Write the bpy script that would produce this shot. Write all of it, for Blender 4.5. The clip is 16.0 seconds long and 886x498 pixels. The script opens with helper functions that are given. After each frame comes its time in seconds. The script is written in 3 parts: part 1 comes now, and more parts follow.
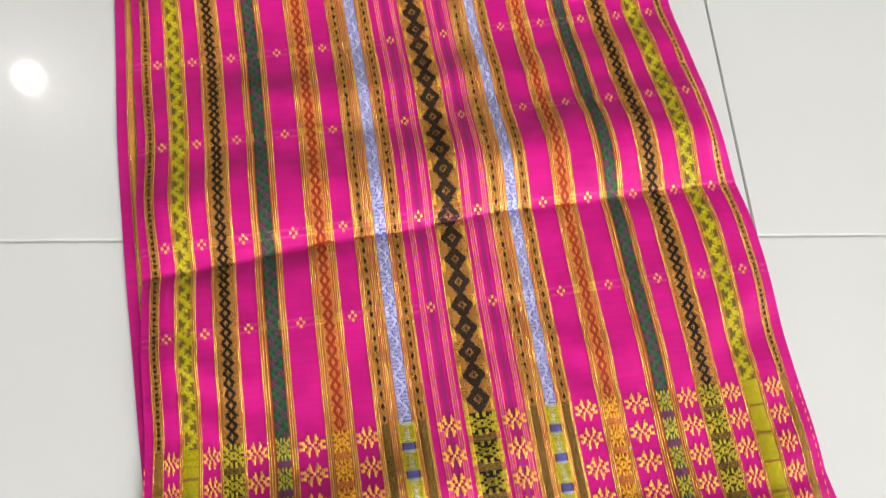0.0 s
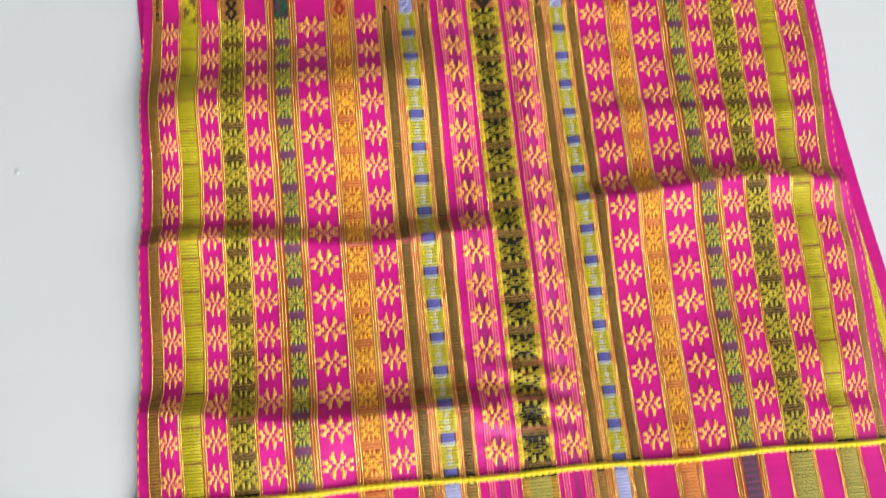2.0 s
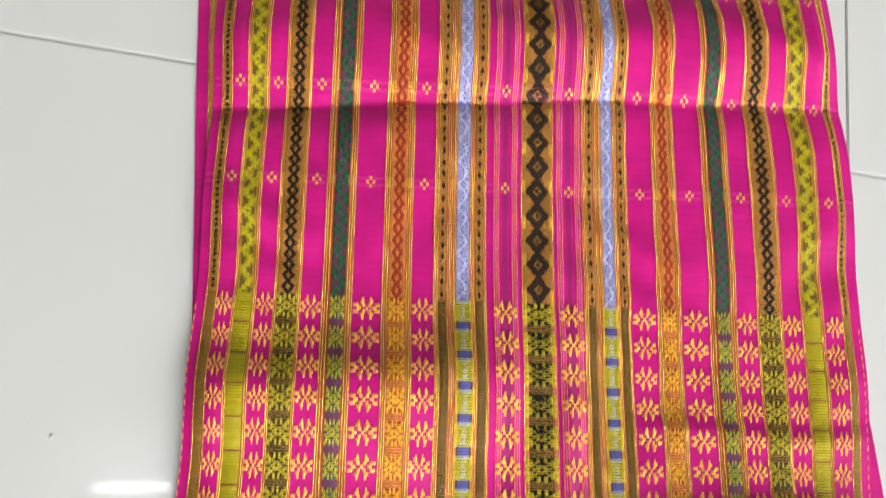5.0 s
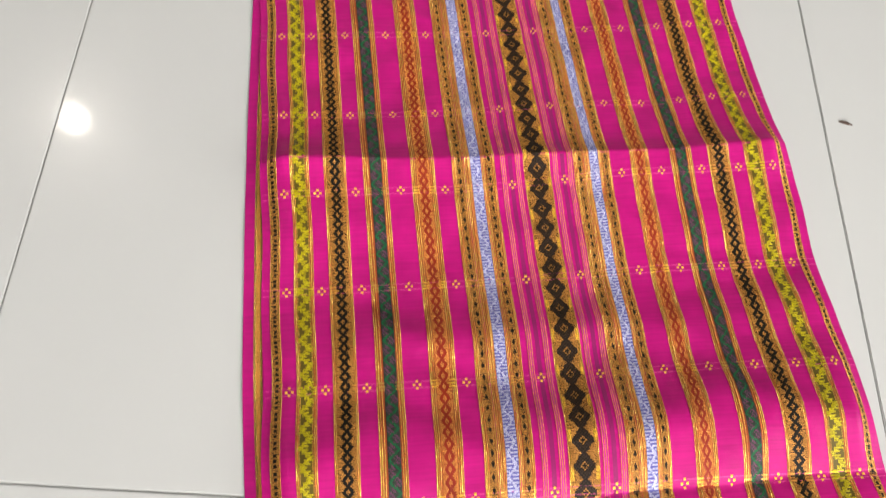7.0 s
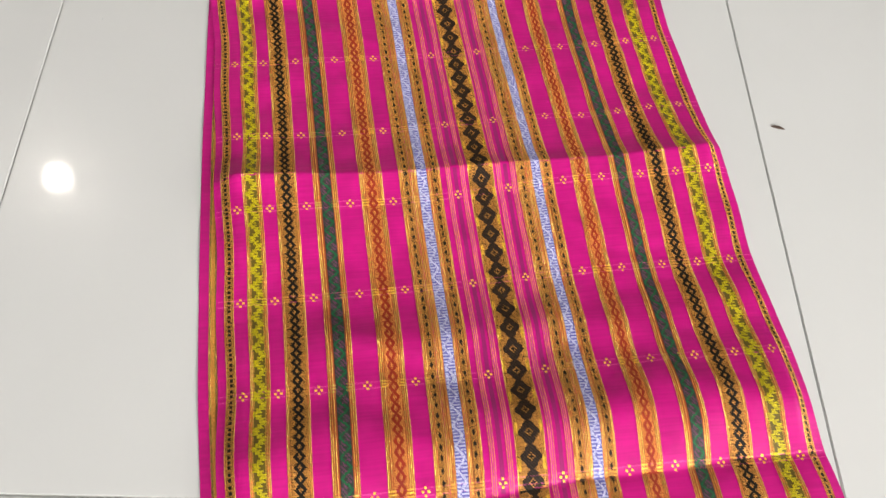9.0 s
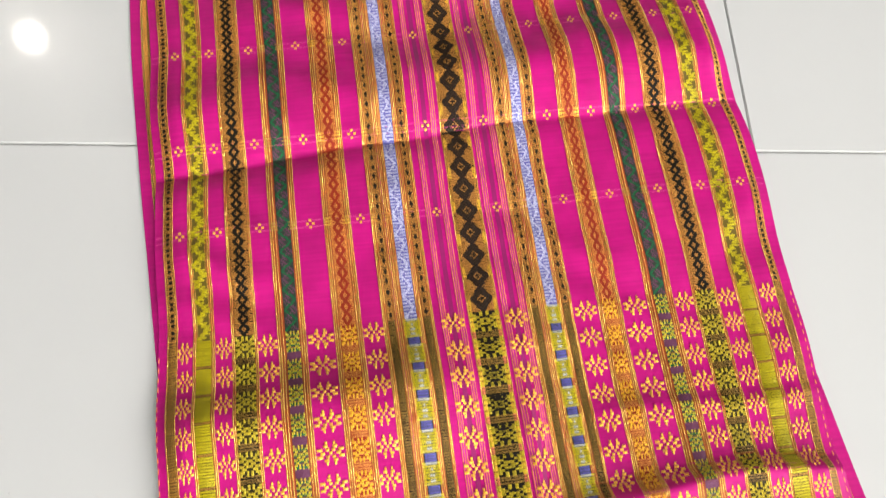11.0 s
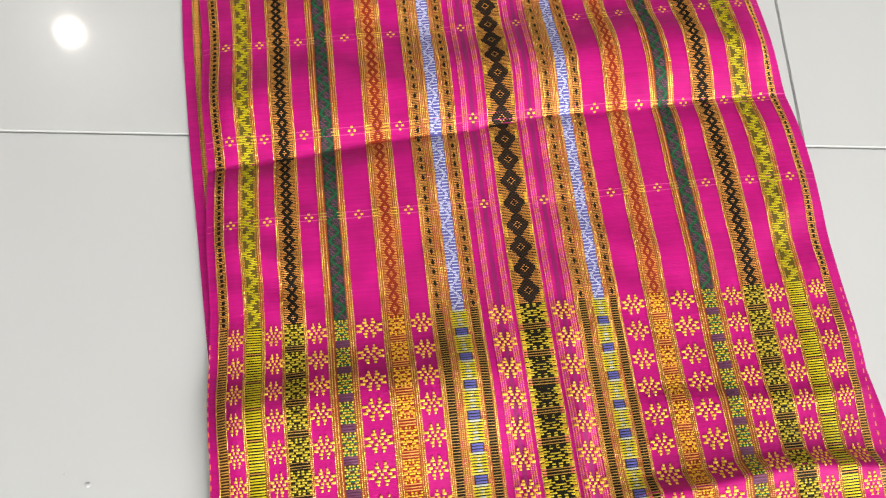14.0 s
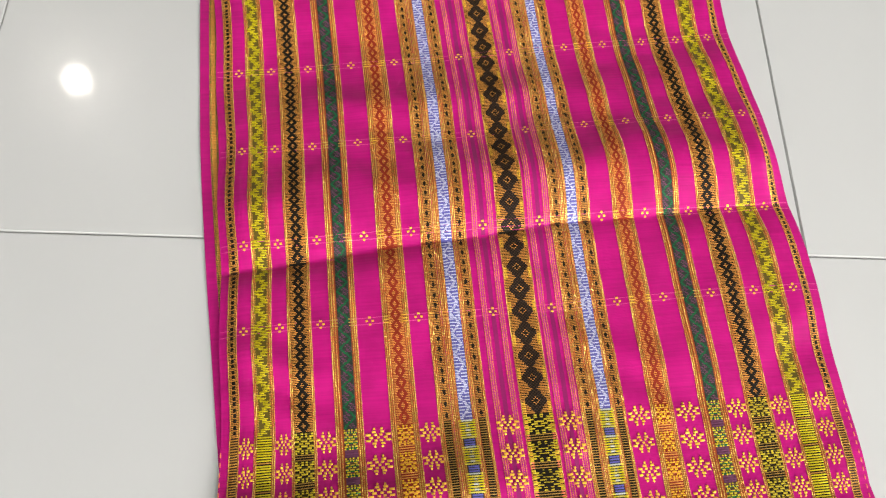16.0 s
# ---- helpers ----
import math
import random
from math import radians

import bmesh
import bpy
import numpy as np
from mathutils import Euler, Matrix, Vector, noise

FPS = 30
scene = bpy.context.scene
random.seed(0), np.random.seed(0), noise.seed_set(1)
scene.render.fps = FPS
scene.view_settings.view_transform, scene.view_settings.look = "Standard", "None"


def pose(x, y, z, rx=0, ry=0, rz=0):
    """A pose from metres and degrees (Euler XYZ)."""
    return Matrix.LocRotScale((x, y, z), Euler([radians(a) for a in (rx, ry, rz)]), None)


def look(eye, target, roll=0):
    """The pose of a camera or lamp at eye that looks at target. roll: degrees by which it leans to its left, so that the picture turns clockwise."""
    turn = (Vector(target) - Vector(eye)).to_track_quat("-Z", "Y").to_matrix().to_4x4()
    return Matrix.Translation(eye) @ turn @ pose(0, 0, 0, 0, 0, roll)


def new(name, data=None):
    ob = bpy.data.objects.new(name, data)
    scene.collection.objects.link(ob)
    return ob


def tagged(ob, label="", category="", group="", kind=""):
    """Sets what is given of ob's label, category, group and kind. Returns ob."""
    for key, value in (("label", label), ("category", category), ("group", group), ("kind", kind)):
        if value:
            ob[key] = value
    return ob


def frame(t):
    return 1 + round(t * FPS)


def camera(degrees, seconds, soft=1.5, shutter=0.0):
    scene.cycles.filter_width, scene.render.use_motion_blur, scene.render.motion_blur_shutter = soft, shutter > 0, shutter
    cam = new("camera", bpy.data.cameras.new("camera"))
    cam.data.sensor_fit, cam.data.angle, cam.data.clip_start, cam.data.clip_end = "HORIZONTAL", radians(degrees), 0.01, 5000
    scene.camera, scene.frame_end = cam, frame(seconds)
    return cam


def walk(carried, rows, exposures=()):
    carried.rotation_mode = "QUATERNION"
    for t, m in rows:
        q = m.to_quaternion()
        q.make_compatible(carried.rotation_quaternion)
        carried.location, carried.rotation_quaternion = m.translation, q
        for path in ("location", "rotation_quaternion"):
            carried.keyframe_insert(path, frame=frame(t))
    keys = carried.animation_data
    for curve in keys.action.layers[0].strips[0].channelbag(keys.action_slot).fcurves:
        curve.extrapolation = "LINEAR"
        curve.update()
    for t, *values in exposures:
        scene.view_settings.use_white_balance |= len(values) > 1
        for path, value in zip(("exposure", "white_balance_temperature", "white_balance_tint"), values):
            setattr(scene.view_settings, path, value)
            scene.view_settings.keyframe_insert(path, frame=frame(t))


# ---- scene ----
cam = camera(53.2, 16.0, soft=1.15, shutter=0.4)

PATH = [
    (0, (-0.264, -0.26, 0.528), (-0.101, 0.599, -1.271), 9.2),
    (0.5, (-0.251, -0.295, 0.504), (-0.101, 0.508, -1.321), 8.8),
    (1, (-0.246, -0.317, 0.497), (-0.114, 0.429, -1.354), 8.8),
    (1.5, (-0.247, -0.353, 0.482), (-0.127, 0.304, -1.403), 10.3),
    (2, (-0.244, -0.393, 0.475), (-0.144, 0.118, -1.456), 12.5),
    (2.5, (-0.246, -0.421, 0.463), (-0.136, -0.055, -1.5), 19.6),
    (3, (-0.247, -0.421, 0.468), (-0.129, -0.105, -1.504), 23.5),
    (3.5, (-0.262, -0.389, 0.482), (-0.147, -0.069, -1.489), 23.5),
    (4, (-0.276, -0.345, 0.488), (-0.163, 0.023, -1.475), 22.6),
    (4.5, (-0.291, -0.295, 0.493), (-0.143, 0.177, -1.445), 24.2),
    (5, (-0.305, -0.245, 0.508), (-0.131, 0.323, -1.402), 24.9),
    (5.2, (-0.313, -0.228, 0.512), (-0.127, 0.389, -1.381), 24.9),
    (7.3, (-0.352, -0.105, 0.572), (-0.216, 0.874, -1.167), 10.1),
    (7.5, (-0.353, -0.1, 0.578), (-0.208, 0.902, -1.147), 9.7),
    (8, (-0.349, -0.105, 0.58), (-0.21, 0.937, -1.121), 8.6),
    (8.5, (-0.335, -0.125, 0.569), (-0.197, 0.922, -1.13), 8.7),
    (9, (-0.318, -0.156, 0.569), (-0.174, 0.885, -1.133), 9.1),
    (9.5, (-0.3, -0.197, 0.552), (-0.146, 0.825, -1.16), 9.2),
    (10, (-0.285, -0.235, 0.547), (-0.128, 0.712, -1.207), 9.1),
    (10.2, (-0.278, -0.249, 0.54), (-0.114, 0.664, -1.232), 9.3),
    (12.3, (-0.266, -0.362, 0.518), (-0.139, 0.381, -1.335), 8.8),
    (12.5, (-0.27, -0.355, 0.52), (-0.159, 0.416, -1.322), 7.5),
    (13, (-0.29, -0.3, 0.541), (-0.18, 0.501, -1.288), 7.3),
    (13.5, (-0.292, -0.298, 0.539), (-0.194, 0.515, -1.285), 6.7),
    (14, (-0.281, -0.312, 0.523), (-0.183, 0.493, -1.305), 7.1),
    (14.5, (-0.278, -0.313, 0.526), (-0.178, 0.496, -1.3), 7.3),
    (15, (-0.278, -0.298, 0.533), (-0.178, 0.53, -1.285), 7.2),
    (15.5, (-0.285, -0.285, 0.545), (-0.178, 0.587, -1.251), 7.8),
    (16, (-0.29, -0.277, 0.55), (-0.19, 0.613, -1.238), 7.5),
]
EXPOSURES = [(0, 0, 6550, 10), (1.5, 0.0, 6450, 9), (2.5, -0.2, 5780, 10), (3, -0.23, 6100, 9), (3.5, -0.2, 6200, 8), (4.5, -0.1, 6250, 9), (5, -0.07, 6500, 9), (7.5, 0.02, 6700, 11), (10, 0.02, 6650, 11), (12.5, -0.05, 6500, 10), (16, -0.1, 6600, 10)]
walk(cam, [(t, look(eye, target, roll)) for t, eye, target, roll in PATH], EXPOSURES)

WIN_S, WIN_E, LAMP, TUBE, FOLD = 76, 19, 60, 22, 1.25

# ---- world, large lights and exposure ----
world = bpy.data.worlds.new("sky")
scene.world = world
world.use_nodes = True
wn = world.node_tree
sky = wn.nodes.new("ShaderNodeTexSky")
sky.sky_type, sky.sun_disc = "NISHITA", False
sky.sun_elevation, sky.sun_rotation = radians(35), radians(170)
wn.links.new(sky.outputs[0], wn.nodes["Background"].inputs[0])
wn.nodes["Background"].inputs[1].default_value = 0.12


def area_lamp(name, at, aim, w, h, power, colour):
    data = bpy.data.lights.new(name, "AREA")
    data.shape, data.size, data.size_y, data.energy, data.color = "RECTANGLE", w, h, power, colour
    data.spread = radians(95)
    ob = new(name, data)
    ob.matrix_world = look(at, aim)
    return ob


# daylight in the two window openings
area_lamp("window_light", (0.9, -3.02, 1.45), (0.1, 0, 0.35), 2.2, 1.9, WIN_S, (1.0, 0.995, 0.985))
area_lamp("window_light", (2.72, -0.6, 1.45), (0, -0.2, 0.35), 1.4, 1.9, WIN_E, (1.0, 0.995, 0.985))


# ---- materials ----
def material(name, colour, rough=0.5, metal=0.0, vary=0.12, scale=300.0, bump=0.0, spec=0.5, sheen=0.0, island=0.0):
    m = bpy.data.materials.new(name)
    m.use_nodes = True
    t = m.node_tree
    p = t.nodes["Principled BSDF"]
    p.inputs["Roughness"].default_value = rough
    p.inputs["Metallic"].default_value = metal
    p.inputs["Specular IOR Level"].default_value = spec
    if sheen:
        p.inputs["Sheen Weight"].default_value = sheen
        p.inputs["Sheen Roughness"].default_value = 0.4
    co = t.nodes.new("ShaderNodeTexCoord")
    n = t.nodes.new("ShaderNodeTexNoise")
    n.inputs["Scale"].default_value, n.inputs["Detail"].default_value = scale, 3
    t.links.new(co.outputs["Object"], n.inputs["Vector"])
    n2 = t.nodes.new("ShaderNodeTexNoise")
    n2.inputs["Scale"].default_value, n2.inputs["Detail"].default_value = scale / 14, 2
    t.links.new(co.outputs["Object"], n2.inputs["Vector"])
    add = t.nodes.new("ShaderNodeMath")
    add.operation = "ADD"
    t.links.new(n.outputs[0], add.inputs[0])
    t.links.new(n2.outputs[0], add.inputs[1])
    value = add.outputs[0]
    if island:
        g = t.nodes.new("ShaderNodeNewGeometry")
        mul = t.nodes.new("ShaderNodeMath")
        mul.operation = "MULTIPLY_ADD"
        mul.inputs[1].default_value, mul.inputs[2].default_value = island, 0.0
        t.links.new(g.outputs["Random Per Island"], mul.inputs[0])
        sub = t.nodes.new("ShaderNodeMath")
        sub.operation = "ADD"
        t.links.new(value, sub.inputs[0])
        t.links.new(mul.outputs[0], sub.inputs[1])
        value = sub.outputs[0]
    r = t.nodes.new("ShaderNodeMapRange")
    r.inputs["From Min"].default_value, r.inputs["From Max"].default_value = 0.6, 1.4 + island
    r.inputs["To Min"].default_value, r.inputs["To Max"].default_value = 1 - vary, 1 + vary
    t.links.new(value, r.inputs["Value"])
    mix = t.nodes.new("ShaderNodeMix")
    mix.data_type, mix.blend_type = "RGBA", "MULTIPLY"
    mix.inputs["Factor"].default_value = 1
    mix.inputs["A"].default_value = (*colour, 1)
    t.links.new(r.outputs[0], mix.inputs["B"])
    t.links.new(mix.outputs["Result"], p.inputs["Base Color"])
    if bump:
        b = t.nodes.new("ShaderNodeBump")
        b.inputs["Strength"].default_value, b.inputs["Distance"].default_value = bump, 0.0006
        t.links.new(n.outputs[0], b.inputs["Height"])
        t.links.new(b.outputs[0], p.inputs["Normal"])
    return m


def srgb(r, g, b):
    return tuple(((c / 255 + 0.055) / 1.055) ** 2.4 if c > 10 else c / 255 / 12.92 for c in (r, g, b))


def yarn(name, rgb, **kw):
    args = dict(rough=0.5, vary=0.22, scale=900.0, spec=0.35, sheen=0.1, island=0.5)
    args.update(kw)
    return material(name, srgb(*rgb), **args)


YARN = {
    "gold": yarn("gold_metal_thread", (255, 200, 104), rough=0.22, metal=0.6, vary=0.4),
    "copper": yarn("copper_thread", (204, 122, 60), rough=0.38, metal=0.55, vary=0.3),
    "salmon": yarn("salmon_thread", (232, 130, 86), vary=0.25),
    "flower": yarn("orange_gold_thread", (250, 188, 66), rough=0.36, metal=0.35, vary=0.3),
    "amber": yarn("amber_thread", (244, 184, 36), rough=0.42, metal=0.2),
    "lime": yarn("lime_yellow_thread", (208, 190, 18), rough=0.42, metal=0.12),
    "olive": yarn("pale_gold_thread", (226, 154, 70), rough=0.36, metal=0.35),
    "leaf": yarn("yellow_green_thread", (206, 182, 36), rough=0.42, metal=0.12),
    "fern": yarn("olive_green_thread", (176, 134, 56)),
    "pale": yarn("pale_grey_thread", (196, 196, 186)),
    "straw": yarn("straw_thread", (206, 188, 84)),
    "moss": yarn("dark_olive_thread", (88, 74, 14)),
    "bronze": yarn("bronze_thread", (196, 140, 54)),
    "slate": yarn("slate_thread", (44, 54, 42)),
    "black": yarn("black_thread", (26, 20, 9), spec=0.2, sheen=0.0),
    "green": yarn("green_thread", (4, 94, 50)),
    "mauve": yarn("mauve_thread", (106, 54, 84)),
    "orange": yarn("orange_thread", (236, 156, 74), rough=0.4, metal=0.2),
    "rust": yarn("rust_thread", (152, 40, 12)),
    "lavender": yarn("lavender_thread", (208, 207, 232)),
    "blue": yarn("blue_thread", (98, 94, 168)),
    "pink": yarn("magenta_thread", (206, 22, 148)),
    "plum": yarn("plum_thread", (140, 22, 92)),
    "rose": yarn("rose_thread", (226, 74, 150)),
    "brown": yarn("brown_thread", (58, 32, 12)),
    "copperground": yarn("copper_ground", (146, 62, 24)),
    "yellow": yarn("yellow_cord", (228, 206, 18), vary=0.15),
}


def cloth_material(name, colour, rib):
    """Satin cloth: fine cross ribs and a soft weave, along the cloth's own axes."""
    m = bpy.data.materials.new(name)
    m.use_nodes = True
    t = m.node_tree
    p = t.nodes["Principled BSDF"]
    p.inputs["Roughness"].default_value = 0.45
    p.inputs["Specular IOR Level"].default_value = 0.24
    p.inputs["Sheen Weight"].default_value = 0.0
    uv = t.nodes.new("ShaderNodeUVMap")
    uv.uv_map = "weave"
    wav = t.nodes.new("ShaderNodeTexWave")
    wav.bands_direction = "Y"
    wav.inputs["Scale"].default_value = 1 / rib / 3.18
    wav.inputs["Distortion"].default_value = 0.6
    wav.inputs["Detail Scale"].default_value = 3
    t.links.new(uv.outputs[0], wav.inputs["Vector"])
    n = t.nodes.new("ShaderNodeTexNoise")
    n.inputs["Scale"].default_value, n.inputs["Detail"].default_value = 55, 4
    t.links.new(uv.outputs[0], n.inputs["Vector"])
    streak = t.nodes.new("ShaderNodeTexNoise")
    mp = t.nodes.new("ShaderNodeMapping")
    mp.inputs["Scale"].default_value = (18, 700, 1)
    t.links.new(uv.outputs[0], mp.inputs["Vector"])
    t.links.new(mp.outputs[0], streak.inputs["Vector"])
    streak.inputs["Scale"].default_value = 1
    s = t.nodes.new("ShaderNodeMath")
    s.operation = "ADD"
    t.links.new(n.outputs[0], s.inputs[0])
    t.links.new(streak.outputs[0], s.inputs[1])
    r = t.nodes.new("ShaderNodeMapRange")
    r.inputs["From Min"].default_value, r.inputs["From Max"].default_value = 0.6, 1.4
    r.inputs["To Min"].default_value, r.inputs["To Max"].default_value = 0.78, 1.2
    t.links.new(s.outputs[0], r.inputs["Value"])
    mix = t.nodes.new("ShaderNodeMix")
    mix.data_type, mix.blend_type = "RGBA", "MULTIPLY"
    mix.inputs["Factor"].default_value = 1
    mix.inputs["A"].default_value = (*colour, 1)
    t.links.new(r.outputs[0], mix.inputs["B"])
    t.links.new(mix.outputs["Result"], p.inputs["Base Color"])
    b = t.nodes.new("ShaderNodeBump")
    b.inputs["Strength"].default_value, b.inputs["Distance"].default_value = 0.1, 0.0003
    t.links.new(wav.outputs[0], b.inputs["Height"])
    b2 = t.nodes.new("ShaderNodeBump")
    b2.inputs["Strength"].default_value, b2.inputs["Distance"].default_value = 0.25, 0.002
    t.links.new(n.outputs[0], b2.inputs["Height"])
    t.links.new(b.outputs[0], b2.inputs["Normal"])
    t.links.new(b2.outputs[0], p.inputs["Normal"])
    return m


MAGENTA = cloth_material("magenta_satin", srgb(182, 14, 113), 0.001)
TILE = material("polished_tile", (0.60, 0.602, 0.585), rough=0.2, vary=0.02, scale=8, spec=0.5)
tp = TILE.node_tree.nodes["Principled BSDF"]
tp.inputs["Coat Weight"].default_value, tp.inputs["Coat Roughness"].default_value = 0.7, 0.05
GROUT = material("grey_grout", (0.34, 0.34, 0.325), rough=0.85, vary=0.25, scale=60, bump=0.4)
PLASTER = material("cream_plaster", (0.56, 0.55, 0.53), rough=0.8, vary=0.04, scale=20, bump=0.15)
CEIL = material("ceiling_paint", (0.8, 0.8, 0.79), rough=0.9, vary=0.03, scale=15)
METAL = material("lamp_metal", (0.75, 0.75, 0.74), rough=0.3, metal=0.9, vary=0.05)
SCRAP = material("dry_leaf", (0.09, 0.06, 0.045), rough=0.8, vary=0.3, scale=400)
GREYDOT = material("grey_stain", (0.5, 0.5, 0.49), rough=0.6, vary=0.2, scale=300)


def glow(name, colour, strength):
    m = bpy.data.materials.new(name)
    m.use_nodes = True
    p = m.node_tree.nodes["Principled BSDF"]
    p.inputs["Emission Color"].default_value = (*colour, 1)
    p.inputs["Emission Strength"].default_value = strength
    return m


# ---- building helpers ----
def part(name, bm, mat, parent=None, label=""):
    me = bpy.data.meshes.new(name)
    bm.to_mesh(me)
    bm.free()
    me.materials.append(mat)
    ob = new(name, me)
    ob.parent = parent
    return tagged(ob, label)


def box_bm(x0, x1, y0, y1, z0, z1, bevel=0.0):
    bm = bmesh.new()
    bmesh.ops.create_cube(bm, size=1)
    for v in bm.verts:
        v.co = ((x0 + x1) / 2 + v.co.x * (x1 - x0), (y0 + y1) / 2 + v.co.y * (y1 - y0), (z0 + z1) / 2 + v.co.z * (z1 - z0))
    if bevel:
        bmesh.ops.bevel(bm, geom=bm.edges[:], offset=bevel, segments=2, affect="EDGES")
    return bm


def mesh_part(name, verts, faces, mats, index, parent, label="", uv=None):
    me = bpy.data.meshes.new(name)
    me.from_pydata(verts, [], faces)
    for m in mats:
        me.materials.append(m)
    if index is not None:
        me.polygons.foreach_set("material_index", np.asarray(index, dtype=np.int32))
    me.polygons.foreach_set("use_smooth", np.ones(len(me.polygons), dtype=bool))
    if uv is not None:
        layer = me.uv_layers.new(name="weave")
        loop = np.empty(len(me.loops), dtype=np.int32)
        me.loops.foreach_get("vertex_index", loop)
        layer.data.foreach_set("uv", np.asarray(uv, dtype=np.float32)[loop].ravel())
    me.update()
    ob = new(name, me)
    ob.parent = parent
    return tagged(ob, label)


# ---- room ----
def wall(name, boxes):
    bm = bmesh.new()
    for b in boxes:
        one = box_bm(*b)
        me = bpy.data.meshes.new("tmp")
        one.to_mesh(me)
        one.free()
        bm.from_mesh(me)
        bpy.data.meshes.remove(me)
    return tagged(part(name, bm, PLASTER), "plain white plastered room wall", "wall", kind="structure")


X0, X1, Y0, Y1, H = -3.3, 2.7, -3.0, 3.6, 3.0
wall("wall_north", [(X0 - 0.15, X1 + 0.15, Y1, Y1 + 0.15, 0, H)])
wall("wall_west", [(X0 - 0.15, X0, Y0, Y1, 0, H)])
wall("wall_south", [(X0 - 0.15, -0.3, Y0 - 0.15, Y0, 0, H), (2.1, X1 + 0.15, Y0 - 0.15, Y0, 0, H), (-0.3, 2.1, Y0 - 0.15, Y0, 0, 0.4), (-0.3, 2.1, Y0 - 0.15, Y0, 2.5, H)])
wall("wall_east", [(X1, X1 + 0.15, Y0, -1.4, 0, H), (X1, X1 + 0.15, 0.2, Y1, 0, H), (X1, X1 + 0.15, -1.4, 0.2, 0, 0.4), (X1, X1 + 0.15, -1.4, 0.2, 2.5, H)])
tagged(part("ceiling", box_bm(X0 - 0.15, X1 + 0.15, Y0 - 0.15, Y1 + 0.15, H, H + 0.12), CEIL), "plain matt white room ceiling", "ceiling", kind="structure")
floor = tagged(part("floor", box_bm(X0 - 0.15, X1 + 0.15, Y0 - 0.15, Y1 + 0.15, -0.14, -0.0012), GROUT), "pale polished floor tiles with thin grey joints", "floor", kind="structure")


def ceiling_lamp(x, y):
    e = tagged(new("ceiling_lamp"), "small round white glowing ceiling lamp", "lamp")
    e.location = (x, y, H)
    bm = bmesh.new()
    bmesh.ops.create_cone(bm, cap_ends=True, segments=32, radius1=0.085, radius2=0.08, depth=0.03, matrix=Matrix.Translation((0, 0, -0.015)))
    part("base", bm, METAL, e, "metal base ring")
    bm = bmesh.new()
    bmesh.ops.create_uvsphere(bm, u_segments=32, v_segments=16, radius=0.058)
    for v in bm.verts:
        v.co.z = v.co.z * 0.8 - 0.06
    part("globe", bm, glow("lamp_glass", (1, 0.95, 0.86), LAMP), e, "glowing opal glass")
    return e


def tube_lamp(x, y):
    e = tagged(new("tube_lamp"), "short white fluorescent ceiling lamp", "lamp")
    e.matrix_world = pose(x, y, H, 0, 0, 8)
    part("housing", box_bm(-0.17, 0.17, -0.03, 0.03, -0.03, 0, 0.004), METAL, e, "white metal housing")
    bm = bmesh.new()
    bmesh.ops.create_cone(bm, cap_ends=True, segments=20, radius1=0.016, radius2=0.016, depth=0.26, matrix=Matrix.Translation((0, 0, -0.05)) @ Matrix.Rotation(radians(90), 4, "Y"))
    part("tube", bm, glow("tube_glass", (0.93, 0.97, 1), TUBE), e, "glowing glass tube")
    return e


ceiling_lamp(-1.839, 2.302)
tube_lamp(-1.01, -0.29)

# ---- the folded cloth: its own axes and relief ----
TURN = radians(7.35)
UC = -0.2106
ROW = 0.00162
W_END, W_BRAID, W_TOP, W_FAR = -0.4155, -0.3622, -0.0945, 0.5205
STARS = (-0.0213, 0.042, 0.1176, 0.190, 0.2648, 0.3344, 0.4140, 0.4905)
EDGE_L, EDGE_R = -0.1990, 0.2077


def smooth(x):
    x = np.clip(x, 0, 1)
    return x * x * (3 - 2 * x)


def spline(x, xs, ys):
    """Smooth curve through a few knots."""
    xs, ys = np.asarray(xs, float), np.asarray(ys, float)
    m = np.gradient(ys, xs)
    x = np.clip(x, xs[0], xs[-1])
    i = np.clip(np.searchsorted(xs, x) - 1, 0, len(xs) - 2)
    h = xs[i + 1] - xs[i]
    t = (x - xs[i]) / h
    return (2 * t**3 - 3 * t**2 + 1) * ys[i] + (t**3 - 2 * t**2 + t) * h * m[i] + (3 * t**2 - 2 * t**3) * ys[i + 1] + (t**3 - t**2) * h * m[i + 1]


KNOTS = (-0.45, -0.38, -0.196, -0.022, 0.18, 0.30, 0.46, 0.53)
SHIFT_L = (-0.0115, -0.0105, -0.0043, 0.0, 0.0, -0.001, -0.003, -0.006)
SHIFT_M = (-0.0045, -0.0045, -0.0035, 0.0, 0.0055, 0.004, 0.001, -0.001)
SHIFT_R = (-0.0165, -0.0148, -0.0095, 0.0, 0.0, 0.001, -0.0018, 0.004)


# how far the woven rows run askew, along the cloth, at four places across
SKEW_W = (-0.12, -0.021, 0.042, 0.118, 0.190, 0.265, 0.334, 0.414, 0.490, 0.520)
SKEW_U = (-0.183, -0.070, 0.098, 0.189)
SKEW = ((0, -0.0003, -0.0020, -0.0005, 0.0, -0.0012, 0.0010, 0.0012, -0.0008, 0), (0, -0.0008, -0.0008, -0.0010, 0.0006, 0.0008, 0.0016, 0.0011, 0.0004, 0),
        (0, -0.0022, -0.0012, -0.0003, 0.0070, 0.0105, 0.0082, 0.0075, 0.0112, 0), (0, -0.0044, -0.0024, -0.0020, 0.0072, 0.0122, 0.0160, 0.0140, 0.0172, 0))


